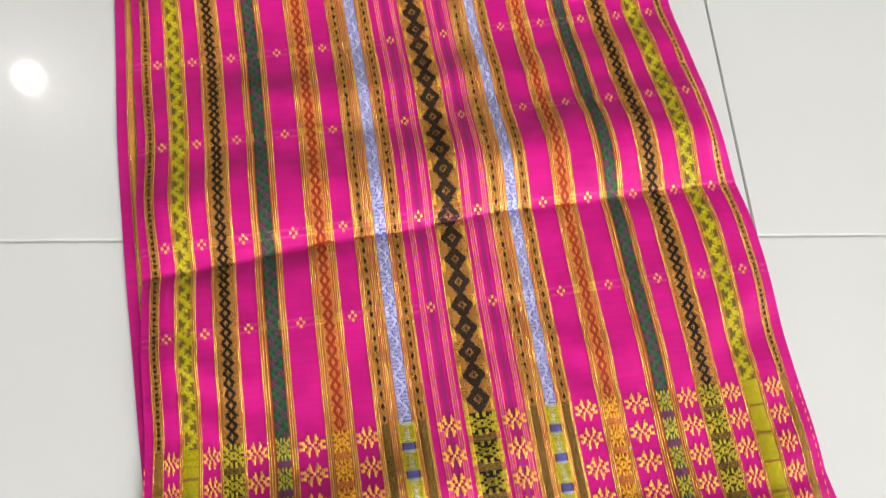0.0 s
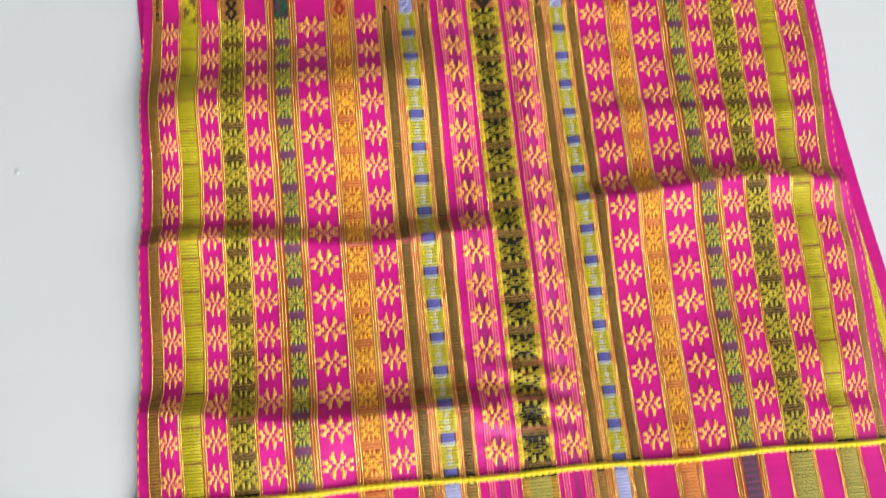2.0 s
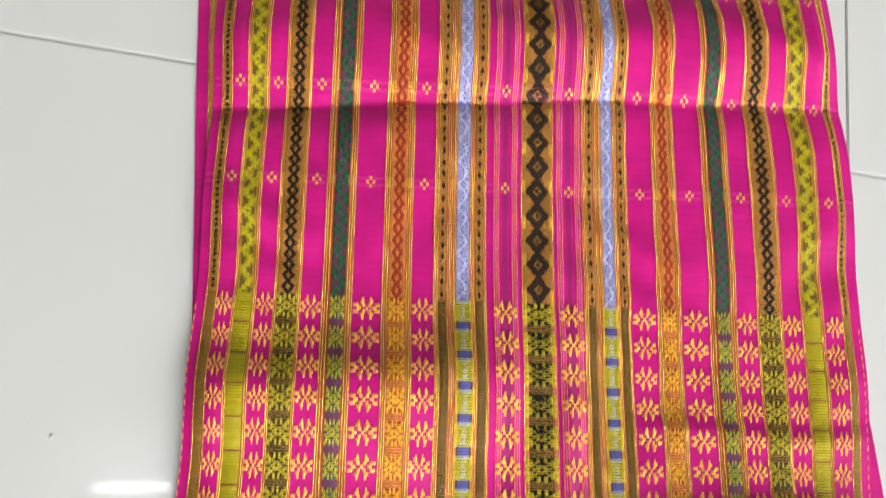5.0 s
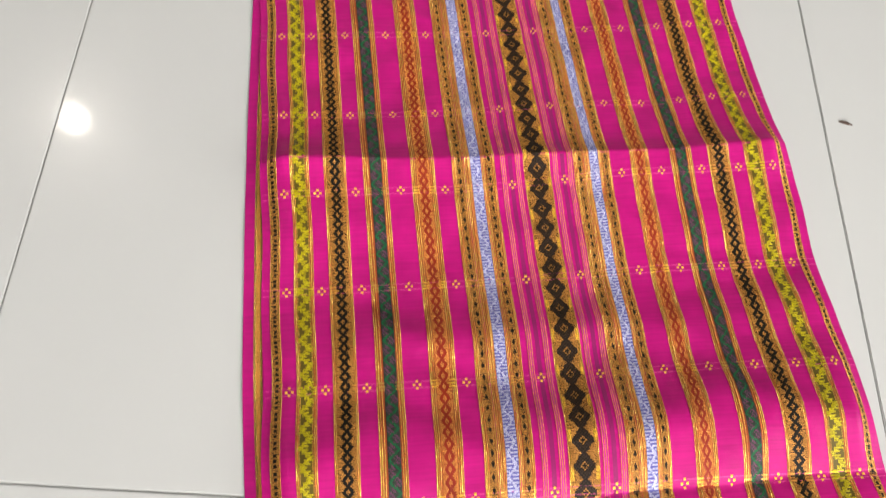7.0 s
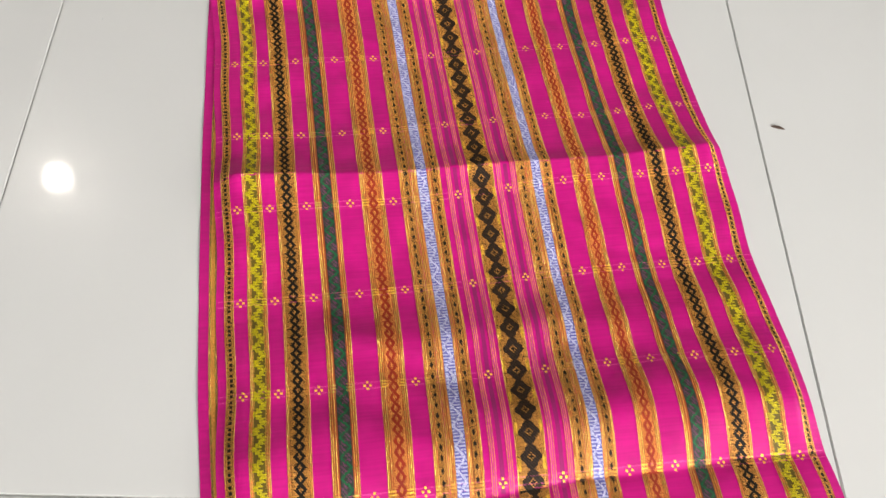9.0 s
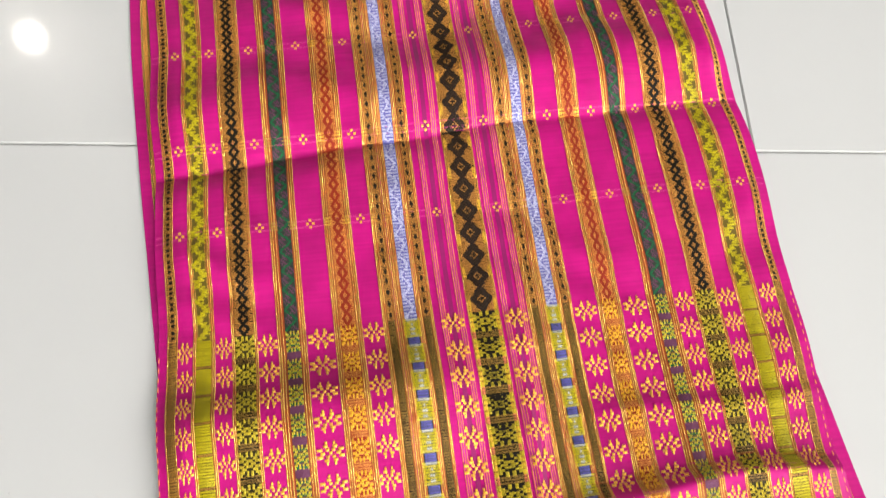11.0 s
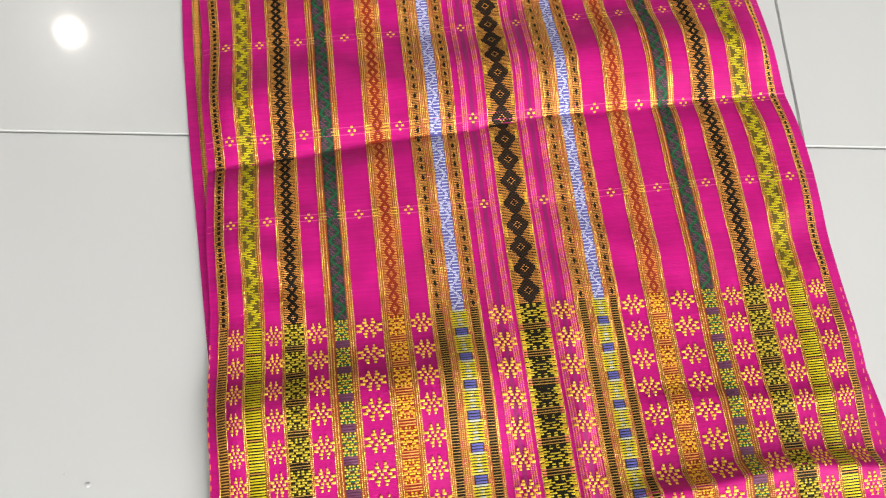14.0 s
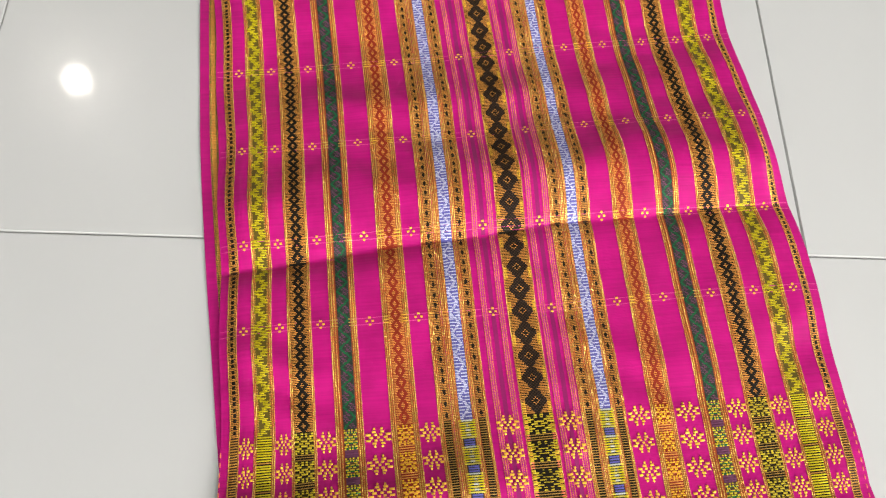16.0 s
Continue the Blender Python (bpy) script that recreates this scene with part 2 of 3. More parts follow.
def askew(u, w):
    a, b, c, d = (spline(w, SKEW_W, row) for row in SKEW)
    ua, ub, uc, ud = SKEW_U
    return np.where(u < ub, a + (b - a) * smooth((u - ua) / (ub - ua)), np.where(u < uc, b + (c - b) * smooth((u - ub) / (uc - ub)), c + (d - c) * smooth((u - uc) / (ud - uc))))


def lay(u, w):
    """From the weave's axes (across, along) to the floor plan along the cloth."""
    v = w + askew(u, w) - 0.02 * u * smooth((-0.03 - w) / 0.06) + (-0.0405 * u + 0.11 * u * u) * smooth((w - 0.42) / 0.09)
    a, b, c = spline(v, KNOTS, SHIFT_L), spline(v, KNOTS, SHIFT_M), spline(v, KNOTS, SHIFT_R)
    s = u / 0.195
    d = a * s * (s - 1) / 2 + b * (1 - s * s) + c * s * (s + 1) / 2
    d = d + 0.0011 * np.sin(v * 47 + u * 9) * smooth((u - 0.12) / 0.08) + 0.0007 * np.sin(v * 61) * smooth((-0.14 - u) / 0.05)
    d = d - 0.0018 * np.exp(-(((u - 0.13) / 0.05) ** 2)) * smooth((v + 0.08) / 0.06)
    return u + d, v


def bell(d, left, right):
    return np.exp(-((d / np.where(d < 0, left, right)) ** 2))


def relief(u, v):
    """Height of the cloth's old folds and soft waves."""
    z = 0.0026 + 0.0022 * np.sin(v * 17 + u * 6 + 0.6) * np.sin(u * 11 + v * 5) + 0.0009 * np.sin(v * 41 - u * 23) + 0.0016
    # valley crease across the plain part
    line = 0.0358 + 0.042 * u - 0.12 * (u - 0.02) ** 2 + 0.0009 * np.sin(u * 52)
    d = v - line
    z = z + FOLD * (0.0085 * (1 - np.exp(np.minimum(d, 0) / 0.017)) * np.exp(np.minimum(d, 0) / 0.05) * smooth((v + 0.12) / 0.07) * (0.75 - 1.7 * u) + 0.0085 * (1 - np.exp(-np.maximum(d, 0) / 0.02)) * np.exp(-np.maximum(d, 0) / 0.075))
    # broad swell between the two creases
    z = z + FOLD * (0.0078 * bell(v - 0.078 - 0.05 * u, 0.030, 0.034) * (0.8 + 1.2 * u) + 0.0028 * bell(v - 0.152 - 0.03 * u, 0.018, 0.020) - 0.0022 * bell(v - 0.192, 0.035, 0.035))
    # ridge crease in the far part
    d = v - (0.2905 + 0.016 * u + 0.1 * u * u)
    z = z + FOLD * 0.0112 * np.where(d < 0, np.exp(np.minimum(d, 0) / 0.034), np.exp(-np.maximum(d, 0) / 0.032)) * (0.85 + 0.15 * np.sin(u * 30 + 1)) * smooth((0.50 - v) / 0.08)
    # steps in the brocade
    left, right = smooth((0.02 - u) / 0.05), smooth((u - 0.02) / 0.05)
    for c, lean, h, side in ((-0.2215, 0.05, 0.0070, left), (-0.2030, -0.02, 0.0076, right), (-0.3195, 0.09, 0.0066, left * smooth((u + 0.26) / 0.08)), (-0.1560, -0.02, 0.0022, right), (-0.3350, -0.02, 0.0026, smooth(1 - np.abs(u - 0.17) / 0.05))):
        d = v - (c + lean * np.abs(u) + 0.003 * np.sin(u * 38 + c * 50))
        z = z + FOLD * h * side * (1 + 0.3 * np.exp(-(((u + 0.03) / 0.025) ** 2))) * smooth(-d / 0.013) * np.exp(np.minimum(d + 0.013, 0) / 0.03)
    # raised top of the brocade, and slack waves along both sides
    z = z + 0.0112 * bell(v + 0.138 - 0.04 * u, 0.045, 0.024) * smooth((0.0 - u) / 0.05)
    z = z + 0.0011 * np.sin(v * 83 + 1.5) * np.sin(v * 31) * smooth((np.abs(u) - 0.10) / 0.08)
    # soft crinkles all over
    for a, b, c, h in ((150, 40, 0.4, 0.00050), (95, -120, 2.1, 0.00045), (210, 75, 4.4, 0.00026), (60, 170, 1.2, 0.00040)):
        z = z + h * np.sin(v * a + u * b + c + 1.6 * np.sin(v * 23 + u * 31 + c)) * (0.5 + 0.5 * np.sin(u * 27 + v * 19 + c * 2))
    # lengthwise crease beside the middle stripe
    d = u - 0.0155 - 0.002 * np.sin(v * 30)
    z = z + 0.0052 * np.where(d < 0, np.exp(np.minimum(d, 0) / 0.014), np.exp(-np.maximum(d, 0) / 0.004)) * smooth((-0.1 - v) / 0.08) * smooth((v + 0.375) / 0.03)
    # small puckers near the border
    g = np.exp(-(((u - 0.0) / 0.03) ** 2) - (((v + 0.325) / 0.03) ** 2))
    z = z + 0.0016 * g * np.sin(v * 420 + u * 120)
    # dents at the side
    g = np.exp(-(((u + 0.155) / 0.03) ** 2) - (((v + 0.05) / 0.045) ** 2))
    z = z + 0.0012 * g * np.sin(v * 190 + u * 90)
    # the hem, the braid and the side edges lie flat on the floor
    side = smooth((u - EDGE_L + 0.002) / 0.02) * smooth((EDGE_R + 0.002 - u) / 0.02)
    z = 0.0030 + (z - 0.0030) * (0.45 + 0.55 * side) - 0.0006 * (1 - side)
    z = 0.0020 + (np.maximum(z, 0.0020) - 0.0020) * (0.25 + 0.75 * smooth((v + 0.372) / 0.04))
    return z


def place(x, v, z):
    x = np.asarray(x) + UC
    return np.stack([x * math.cos(TURN) - v * math.sin(TURN), x * math.sin(TURN) + v * math.cos(TURN), z + 0 * x], -1)


def surf(u, w, lift):
    """A point of the cloth's upper face, lifted off it."""
    u, w = np.asarray(u, float), np.asarray(w, float)
    x, v = lay(u, w)
    z = relief(u, v)
    roll = np.clip((w - (W_FAR - 0.005)) / 0.005, 0, 1)
    return place(x, v, 0.0006 + (z + 0.0060 * smooth((w - 0.47) / 0.04) - 0.0006) * np.sqrt(np.clip(1 - roll * roll, 0, 1)) + lift)


cloth = tagged(new("folded_cloth"), "magenta handwoven cloth with gold striped brocade lying folded on tiles", "cloth")


def sheet(name, fn, nu, nw, mat, label, u0, u1, w0, w1, thick):
    us, ws = np.linspace(u0, u1, nu), np.linspace(w0, w1, nw)
    g = np.stack(np.meshgrid(us, ws), -1).reshape(-1, 2)
    top = fn(g[:, 0], g[:, 1])
    low = top - np.array([0, 0, thick])
    n = nu * nw
    i = np.arange(n).reshape(nw, nu)
    q = np.stack([i[:-1, :-1], i[:-1, 1:], i[1:, 1:], i[1:, :-1]], -1).reshape(-1, 4)
    faces = [q, q[:, ::-1] + n]
    verts, uvs, count = [top, low], [g, g], 2 * n
    for loop in (i[0], i[:, -1], i[-1][::-1], i[::-1, 0]):
        m = len(loop)
        k = count + np.arange(m)
        verts += [top[loop], low[loop]]
        uvs += [g[loop], g[loop]]
        faces.append(np.stack([k[:-1], k[:-1] + m, k[1:] + m, k[1:]], -1))
        count += 2 * m
    return mesh_part(name, np.concatenate(verts).tolist(), np.concatenate(faces).tolist(), [mat], None, cloth, label, np.concatenate(uvs))


sheet("top_layer", lambda u, w: surf(u, w, 0), 210, 430, MAGENTA, "magenta satin ground", EDGE_L, EDGE_R, W_END, W_FAR, 0.0004)

LOW_V = (-0.45, -0.30, -0.2, -0.078, -0.04, 0.03, 0.11, 0.22, 0.316, 0.427, 0.53)
LOW_L = (-0.1860, -0.1905, -0.1968, -0.2030, -0.2050, -0.2085, -0.2115, -0.2118, -0.2108, -0.2080, -0.2050)


def under(u, w):
    v = w + (-0.0405 * u + 0.11 * u * u) * smooth((w - 0.42) / 0.09)
    return place(u + 0.2 + spline(v, LOW_V, LOW_L), v, 0.0012 + 0.0003 * np.sin(v * 60))


sheet("under_layer", under, 60, 200, MAGENTA, "magenta under layer peeping out", -0.2, 0.200, -0.424, W_FAR - 0.001, 0.0004)


# ---- woven threads ----
class Threads:
    """Gathers raised thread floats, each a small hipped ridge, into one mesh."""

    def __init__(self):
        self.v, self.f, self.m, self.n, self.mats = [], [], [], 0, []

    def slot(self, colour):
        if colour not in self.mats:
            self.mats.append(colour)
        return self.mats.index(colour)

    def floats(self, u0, u1, w0, w1, colour, height=0.00045, lift=0.00015, along=False, slant=0.0, fn=surf):
        u0, u1, w0, w1 = (np.atleast_1d(np.asarray(a, float)) for a in np.broadcast_arrays(u0, u1, w0, w1))
        k = len(u0)
        if not k:
            return
        um, wm = (u0 + u1) / 2, (w0 + w1) / 2
        if along:
            e = (w1 - w0) * 0.28
            us = np.stack([u0 - slant, u1 - slant, u1 + slant, u0 + slant, um - slant * 0.6, um + slant * 0.6], 1)
            ws = np.stack([w0, w0, w1, w1, w0 + e, w1 - e], 1)
            faces = ((0, 1, 4), (1, 2, 5, 4), (2, 3, 5), (3, 0, 4, 5))
        else:
            e = np.minimum((u1 - u0) * 0.25, 0.0006)
            us = np.stack([u0, u1, u1, u0, u0 + e, u1 - e], 1)
            ws = np.stack([w0, w0, w1, w1, wm, wm], 1)
            faces = ((0, 1, 5, 4), (1, 2, 5), (2, 3, 4, 5), (3, 0, 4))
        up = np.zeros((k, 6)) + lift
        up[:, 4:] += height * np.random.uniform(0.6, 1.3, (k, 2))
        us = us + np.random.normal(0, 0.00006, (k, 6))
        ws = ws + np.random.normal(0, 0.00005, (k, 1))
        self.v.append(fn(us.ravel(), ws.ravel(), up.ravel()))
        c = self.slot(colour)
        base = self.n + 6 * np.arange(k)
        for face in faces:
            self.f.extend((base[:, None] + np.array(face)).tolist())
            self.m.extend([c] * k)
        self.n += 6 * k

    def ribbon(self, u0, u1, w0, w1, colour, lift=0.0001, fn=surf):
        ws = np.arange(w0, w1 + 0.0015, 0.003)
        ws[-1] = w1
        cols = max(2, int(round((u1 - u0) / 0.0024)) + 1)
        us = np.linspace(u0, u1, cols)
        g = np.stack(np.meshgrid(us, ws), -1).reshape(-1, 2)
        self.v.append(fn(g[:, 0], g[:, 1], lift))
        i = np.arange(len(g)).reshape(len(ws), cols) + self.n
        q = np.stack([i[:-1, :-1], i[:-1, 1:], i[1:, 1:], i[1:, :-1]], -1).reshape(-1, 4)
        self.f.extend(q.tolist())
        self.m.extend([self.slot(colour)] * len(q))
        self.n += len(g)

    def make(self, name, parent, label=""):
        return mesh_part(name, np.concatenate(self.v).tolist(), self.f, [YARN[c] for c in self.mats], self.m, parent, label)


HEM_ROWS = np.arange(W_BRAID - 0.0034, W_END + 0.0004, -0.0017)
BRO_ROWS = W_TOP - ROW * np.arange(int((W_TOP - W_BRAID - 0.001) / ROW))
UP = 0.00112
UP_ROWS = np.arange(W_TOP + ROW, W_FAR - 0.006, UP)
ALL_ROWS = np.concatenate([UP_ROWS, BRO_ROWS, HEM_ROWS])

# eight-petalled star: (place across, half width) of each float, row by row
PETALS = (
    ((-0.15, 0.045), (0.15, 0.045)),
    ((-0.17, 0.085), (0.17, 0.085)),
    ((-0.40, 0.095), (-0.11, 0.06), (0.11, 0.06), (0.40, 0.095)),
    ((-0.29, 0.08), (0.0, 0.055), (0.29, 0.08)),
    ((-0.40, 0.095), (-0.11, 0.06), (0.11, 0.06), (0.40, 0.095)),
    ((-0.17, 0.085), (0.17, 0.085)),
    ((-0.15, 0.045), (0.15, 0.045)),
)
# denser star that fills a dark stripe
DENSE = ("X..X.X..X", "XX.X.X.XX", ".XX...XX.", "XX.XXX.XX", "..XX.XX..", "XX.XXX.XX", ".XX...XX.", "XX.X.X.XX", "X..X.X..X")


def zig(k, period, top):
    p = k % period
    half = period / 2
    return top * (p / half if p < half else (period - p) / half)


# Each pattern gives, for row k of a zone, the colours of n cells across; "" leaves the ground bare.
def pat_yellow(zone, k, n=9):
    if zone == "up":
        z = zig(k, 11, n - 3) + 1
        return ["lime" if abs(i - z) < 1.5 else ("lime" if k % 2 and abs(i - z) < 3.2 else ("bronze" if i in (0, n - 1) else "")) for i in range(n)]
    if zone == "bro":
        return ["bronze" if k % 11 == 10 else "lime"] * n
    return ["straw"] * n


def pat_black(zone, k, n=13):
    if zone == "up":
        z = zig(k, 6, 3.0)
        return ["black" if abs(abs(i - 6) - z) < 1.2 else "olive" for i in range(n)]
    if zone == "bro":
        return ["moss" if k % 11 < 8 else "fern"] * n
    return ["straw"] * n


def pat_green(zone, k, n=9):
    if zone == "up":
        z = zig(k, 12, n - 2) + 0.5
        y = zig(k + 6, 12, n - 2) + 0.5
        return ["green" if abs(i - z) < 1.1 else ("mauve" if abs(i - y) < 2.6 and (i + k) % 3 else "slate") for i in range(n)]
    if zone == "bro":
        r = k % 11
        return ["green" if r % 2 else "moss"] * n if r < 8 else ["mauve"] * n
    return ["slate" if k % 2 == 0 else ""] * n


def pat_orange(zone, k, n=13):
    if zone == "up":
        z = zig(k, 7, 3.6)
        return ["rust" if abs(abs(i - 6) - z) < 1.1 else "orange" for i in range(n)]
    if zone == "bro":
        return ["orange" if k % 11 > 7 or k % 2 else ""] * n
    return ["orange"] * n


def pat_lavender(zone, k, n=11):
    if zone == "up":
        z = zig(k, 13, n - 3) + 1
        d = [abs(i - z) for i in range(n)]
        return ["lavender" if x < 1.5 or (x >= 2.2 and k % 2) else "blue" for x in d]
    if zone == "bro":
        r = k % 11
        if r in (8, 9, 10):
            return ["", ""] + ["blue"] * (n - 4) + ["", ""]
        e = 4 if r in (2, 3, 5) else (3 if r in (1, 4, 6) else 1)
        return ["lime" if i < e or i >= n - e else ("straw" if r % 2 or i in (e, n - 1 - e) else "pale") for i in range(n)]
    return ["lavender"] * n


def pat_ladder(zone, k, n=7):
    if zone == "up":
        p = int(k % 6.7)
        wide = {1: (3,), 2: (2, 3, 4), 3: (2, 3, 4), 4: (3,)}.get(p, ())
        return ["black" if i in wide else "olive" for i in range(n)]
    return ["fern"] * n


def pat_dotted(zone, k, n=7):
    if zone == "up":
        return ["olive", "olive", "black", "black", "black", "olive", "olive"] if k % 3.4 >= 1.3 else ["olive"] * n
    return ["bronze"] * n


def pat_middle(zone, k, n=17):
    edge = ["olive" if zone == "up" and (k // 7) % 3 else ("flower" if zone == "up" or k % 11 < 8 else "salmon")] * (3 if zone == "hem" else 2)
    m = n - 2 * len(edge)
    if zone == "up":
        p = k % 14
        d = [abs(i - m // 2) + 0.8 * abs(p - 7) for i in range(m)]
        inner = ["olive" if 1.2 <= x < 2.3 or x > 7.0 else ("brown" if (i + k) % 2 and x > 2.8 else "black") for i, x in enumerate(d)]
    elif zone == "bro":
        inner = (["black"] if k % 11 < 8 else ["fern"]) * m
    else:
        inner = ["straw"] * m
    return edge + inner + edge


def band(name, u0, u1, ui0, ui1, ground, pattern, cords, cord_colour="gold", label="", bloom="", spread=0.0):
    """One lengthwise stripe: ground ribbon, patterned floats between ui0 and ui1, and gold cords."""
    t = Threads()
    hem, mid, far = ground.split()
    t.ribbon(u0, u1, W_END, W_FAR - 0.001, "copperground", 0.00008)
    t.ribbon(ui0, ui1, W_END, W_BRAID, hem, 0.00014)
    t.ribbon(ui0, ui1, W_BRAID, W_TOP, mid, 0.00014)
    t.ribbon(ui0, ui1, W_TOP, W_FAR - 0.001, far, 0.00014)
    cells = {}
    for zone, rows in (("up", UP_ROWS), ("bro", BRO_ROWS), ("hem", HEM_ROWS)):
        for k, w in enumerate(rows):
            row = pattern(zone, k)
            n = len(row)
            i = 0
            while i < n:
                j = i
                while j < n and row[j] == row[i]:
                    j += 1
                if row[i]:
                    x = spread if zone == "bro" else 0.0
                    cells.setdefault(row[i], []).append((ui0 - x + (ui1 - ui0 + 2 * x) * i / n, ui0 - x + (ui1 - ui0 + 2 * x) * j / n, w))
                i = j
    for colour, runs in cells.items():
        a = np.array(runs)
        fill = 0.15 if colour == "fern" else 0.2 if colour in ("bronze", "moss", "olive", "orange") else (0.28 if colour == "lime" else (0.42 if colour in ("black", "green") else 0.31))
        half = np.where(a[:, 2] < W_BRAID, ROW * 0.25, np.where(a[:, 2] < W_TOP + UP, ROW * fill, UP * (fill + 0.03)))
        t.floats(a[:, 0], a[:, 1], a[:, 2] - half, a[:, 2] + half, colour, lift=0.00022 if not spread else np.repeat(np.where((a[:, 2] < W_TOP + 0.001) & (a[:, 2] > W_BRAID), 0.0006, 0.00022), 6).reshape(-1, 6))
    add_cords(t, cords, cord_colour)
    if bloom:
        step = (ui1 - ui0) / 9
        for k in range(15):
            for r, line in enumerate(DENSE):
                w = W_TOP - ROW * 11 * k - 0.00148 * r
                c = ui0 + step * (np.array([i for i, x in enumerate(line) if x == "X"]) + 0.5)
                t.floats(c - step * 0.56, c + step * 0.56, w - 0.00052, w + 0.00052, bloom, 0.0007, 0.0004)
    return t.make(name, cloth, label)


FINE_ROWS = np.concatenate([np.arange(W_TOP, W_FAR - 0.004, 0.0011), np.arange(W_END, W_TOP, 0.0011)])


def add_cords(t, cords, colour="gold", rows=FINE_ROWS, fn=surf):
    """Twisted metal cords: short slanted beads, leaning to and fro from cord to cord."""
    for c, u in enumerate(cords):
        s = 0.00014 if c % 2 else -0.00014
        p = np.random.uniform(0, 6.3, 4)
        # glints put into the colour: gold beads gather where cords sparkle, duller copper between
        shine = 0.62 + 0.2 * np.sin(rows * 95 + p[0]) + 0.16 * np.sin(rows * 230 + p[1]) + 0.14 * np.sin(rows * 41 + p[2]) + 0.25 * (rows < W_TOP) + 0.2 * np.exp(-((np.abs(rows[:, None] - np.array(STARS)).min(1) / 0.004) ** 2))
        pick = np.random.rand(len(rows)) < shine
        for sel, name in ((pick, colour), (~pick, "copper")):
            t.floats(u - 0.00034, u + 0.00034, rows[sel] - 0.00042, rows[sel] + 0.00042, name, 0.0006, 0.0002, True, s, fn)


def lerp_list(values, a0, a1, b0, b1):
    return [b0 + (x - a0) * (b1 - b0) / (a1 - a0) for x in values]


KINDS = {
    "dotted": (-0.1935, -0.1875, -0.1928, -0.1882, "black brown brown", pat_dotted, (-0.1934, -0.1876), "narrow gold stripe with black dots"),
    "yellow": (-0.1783, -0.1653, -0.1764, -0.1676, "black black moss", pat_yellow, (-0.1780, -0.1769, -0.1668, -0.1656), "lime yellow zigzag stripe with gold edges"),
    "black": (-0.1553, -0.1401, -0.1534, -0.1420, "black black black", pat_black, (-0.1551, -0.1540, -0.1414, -0.1403), "black lattice stripe on gold"),
    "green": (-0.1280, -0.1109, -0.1232, -0.1150, "mauve mauve slate", pat_green, (-0.1278, -0.1264, -0.1248, -0.1139, -0.1125, -0.1111), "dark green zigzag stripe with gold cords"),
    "orange": (-0.0937, -0.0766, -0.0900, -0.0803, "rust rust rust", pat_orange, (-0.0935, -0.0922, -0.0909, -0.0794, -0.0781, -0.0768), "orange stripe with rust diamonds"),
}
RIGHT = {"dotted": (0.1948, 0.2004), "yellow": (0.1673, 0.1823), "black": (0.1383, 0.1551), "green": (0.1071, 0.1249), "orange": (0.0736, 0.0890)}
BLOOM = {"black": "leaf", "green": "leaf", "orange": "amber"}
for kind, (u0, u1, ui0, ui1, ground, pattern, cords, label) in KINDS.items():
    band("stripe", u0, u1, ui0, ui1, ground, pattern, cords, "gold", label, BLOOM.get(kind, ""))
    r0, r1 = RIGHT[kind]
    ins = lerp_list((ui0, ui1), u0, u1, r0, r1)
    band("stripe", r0, r1, ins[0], ins[1], ground, pattern, lerp_list(cords, u0, u1, r0, r1), "gold", label, BLOOM.get(kind, ""))
# lavender groups: ladder, lavender stripe, ladder
for l0, l1 in ((-0.0635, -0.0322), (0.0280, 0.0568)):
    q = lambda *x: lerp_list(x, -0.0635, -0.0322, l0, l1)
    for a, b, i0, i1, ground, pattern, cords, label in (
        (-0.0637, -0.0547, -0.0606, -0.0562, "brown black brown", pat_ladder, (-0.0634, -0.0623, -0.0612, -0.0553), "gold ladder stripe with black dots"),
        (-0.0545, -0.0411, -0.0500, -0.0423, "blue slate blue", pat_lavender, (-0.0541, -0.0529, -0.0516, -0.0506, -0.0416), "lavender and blue zigzag stripe"),
        (-0.0409, -0.0320, -0.0385, -0.0341, "brown black brown", pat_ladder, (-0.0405, -0.0394, -0.0333, -0.0323), "gold ladder stripe with black dots"),
    ):
        a, b, i0, i1 = q(a, b, i0, i1)
        band("stripe", a, b, i0, i1, ground, pattern, q(*cords), "gold", label, "", 0.0013 if pattern is pat_lavender else 0.0)
band("stripe", -0.0102, 0.0095, -0.0096, 0.0090, "black black black", pat_middle, (-0.0101, 0.0094), "gold", "black middle stripe with gold diamonds", "leaf")
# thin cord lines on the magenta either side of the middle
for us in ((-0.0272, -0.0258, -0.0244), (-0.0160, -0.0146, -0.0132), (0.0122, 0.0137, 0.0152), (0.0236, 0.0250, 0.0263)):
    t = Threads()
    t.ribbon(us[0] - 0.0004, us[-1] + 0.0004, W_END, W_FAR - 0.001, "pink")
    add_cords(t, us, "salmon")
    t.make("cord_line", cloth, "thin salmon and gold cord line")
for u in (-0.0203, 0.0194):
    t = Threads()
    t.ribbon(u - 0.0015, u + 0.0015, W_END, W_FAR - 0.001, "plum", 0.00004)
    t.make("mauve_line", cloth, "faint mauve line in the ground")

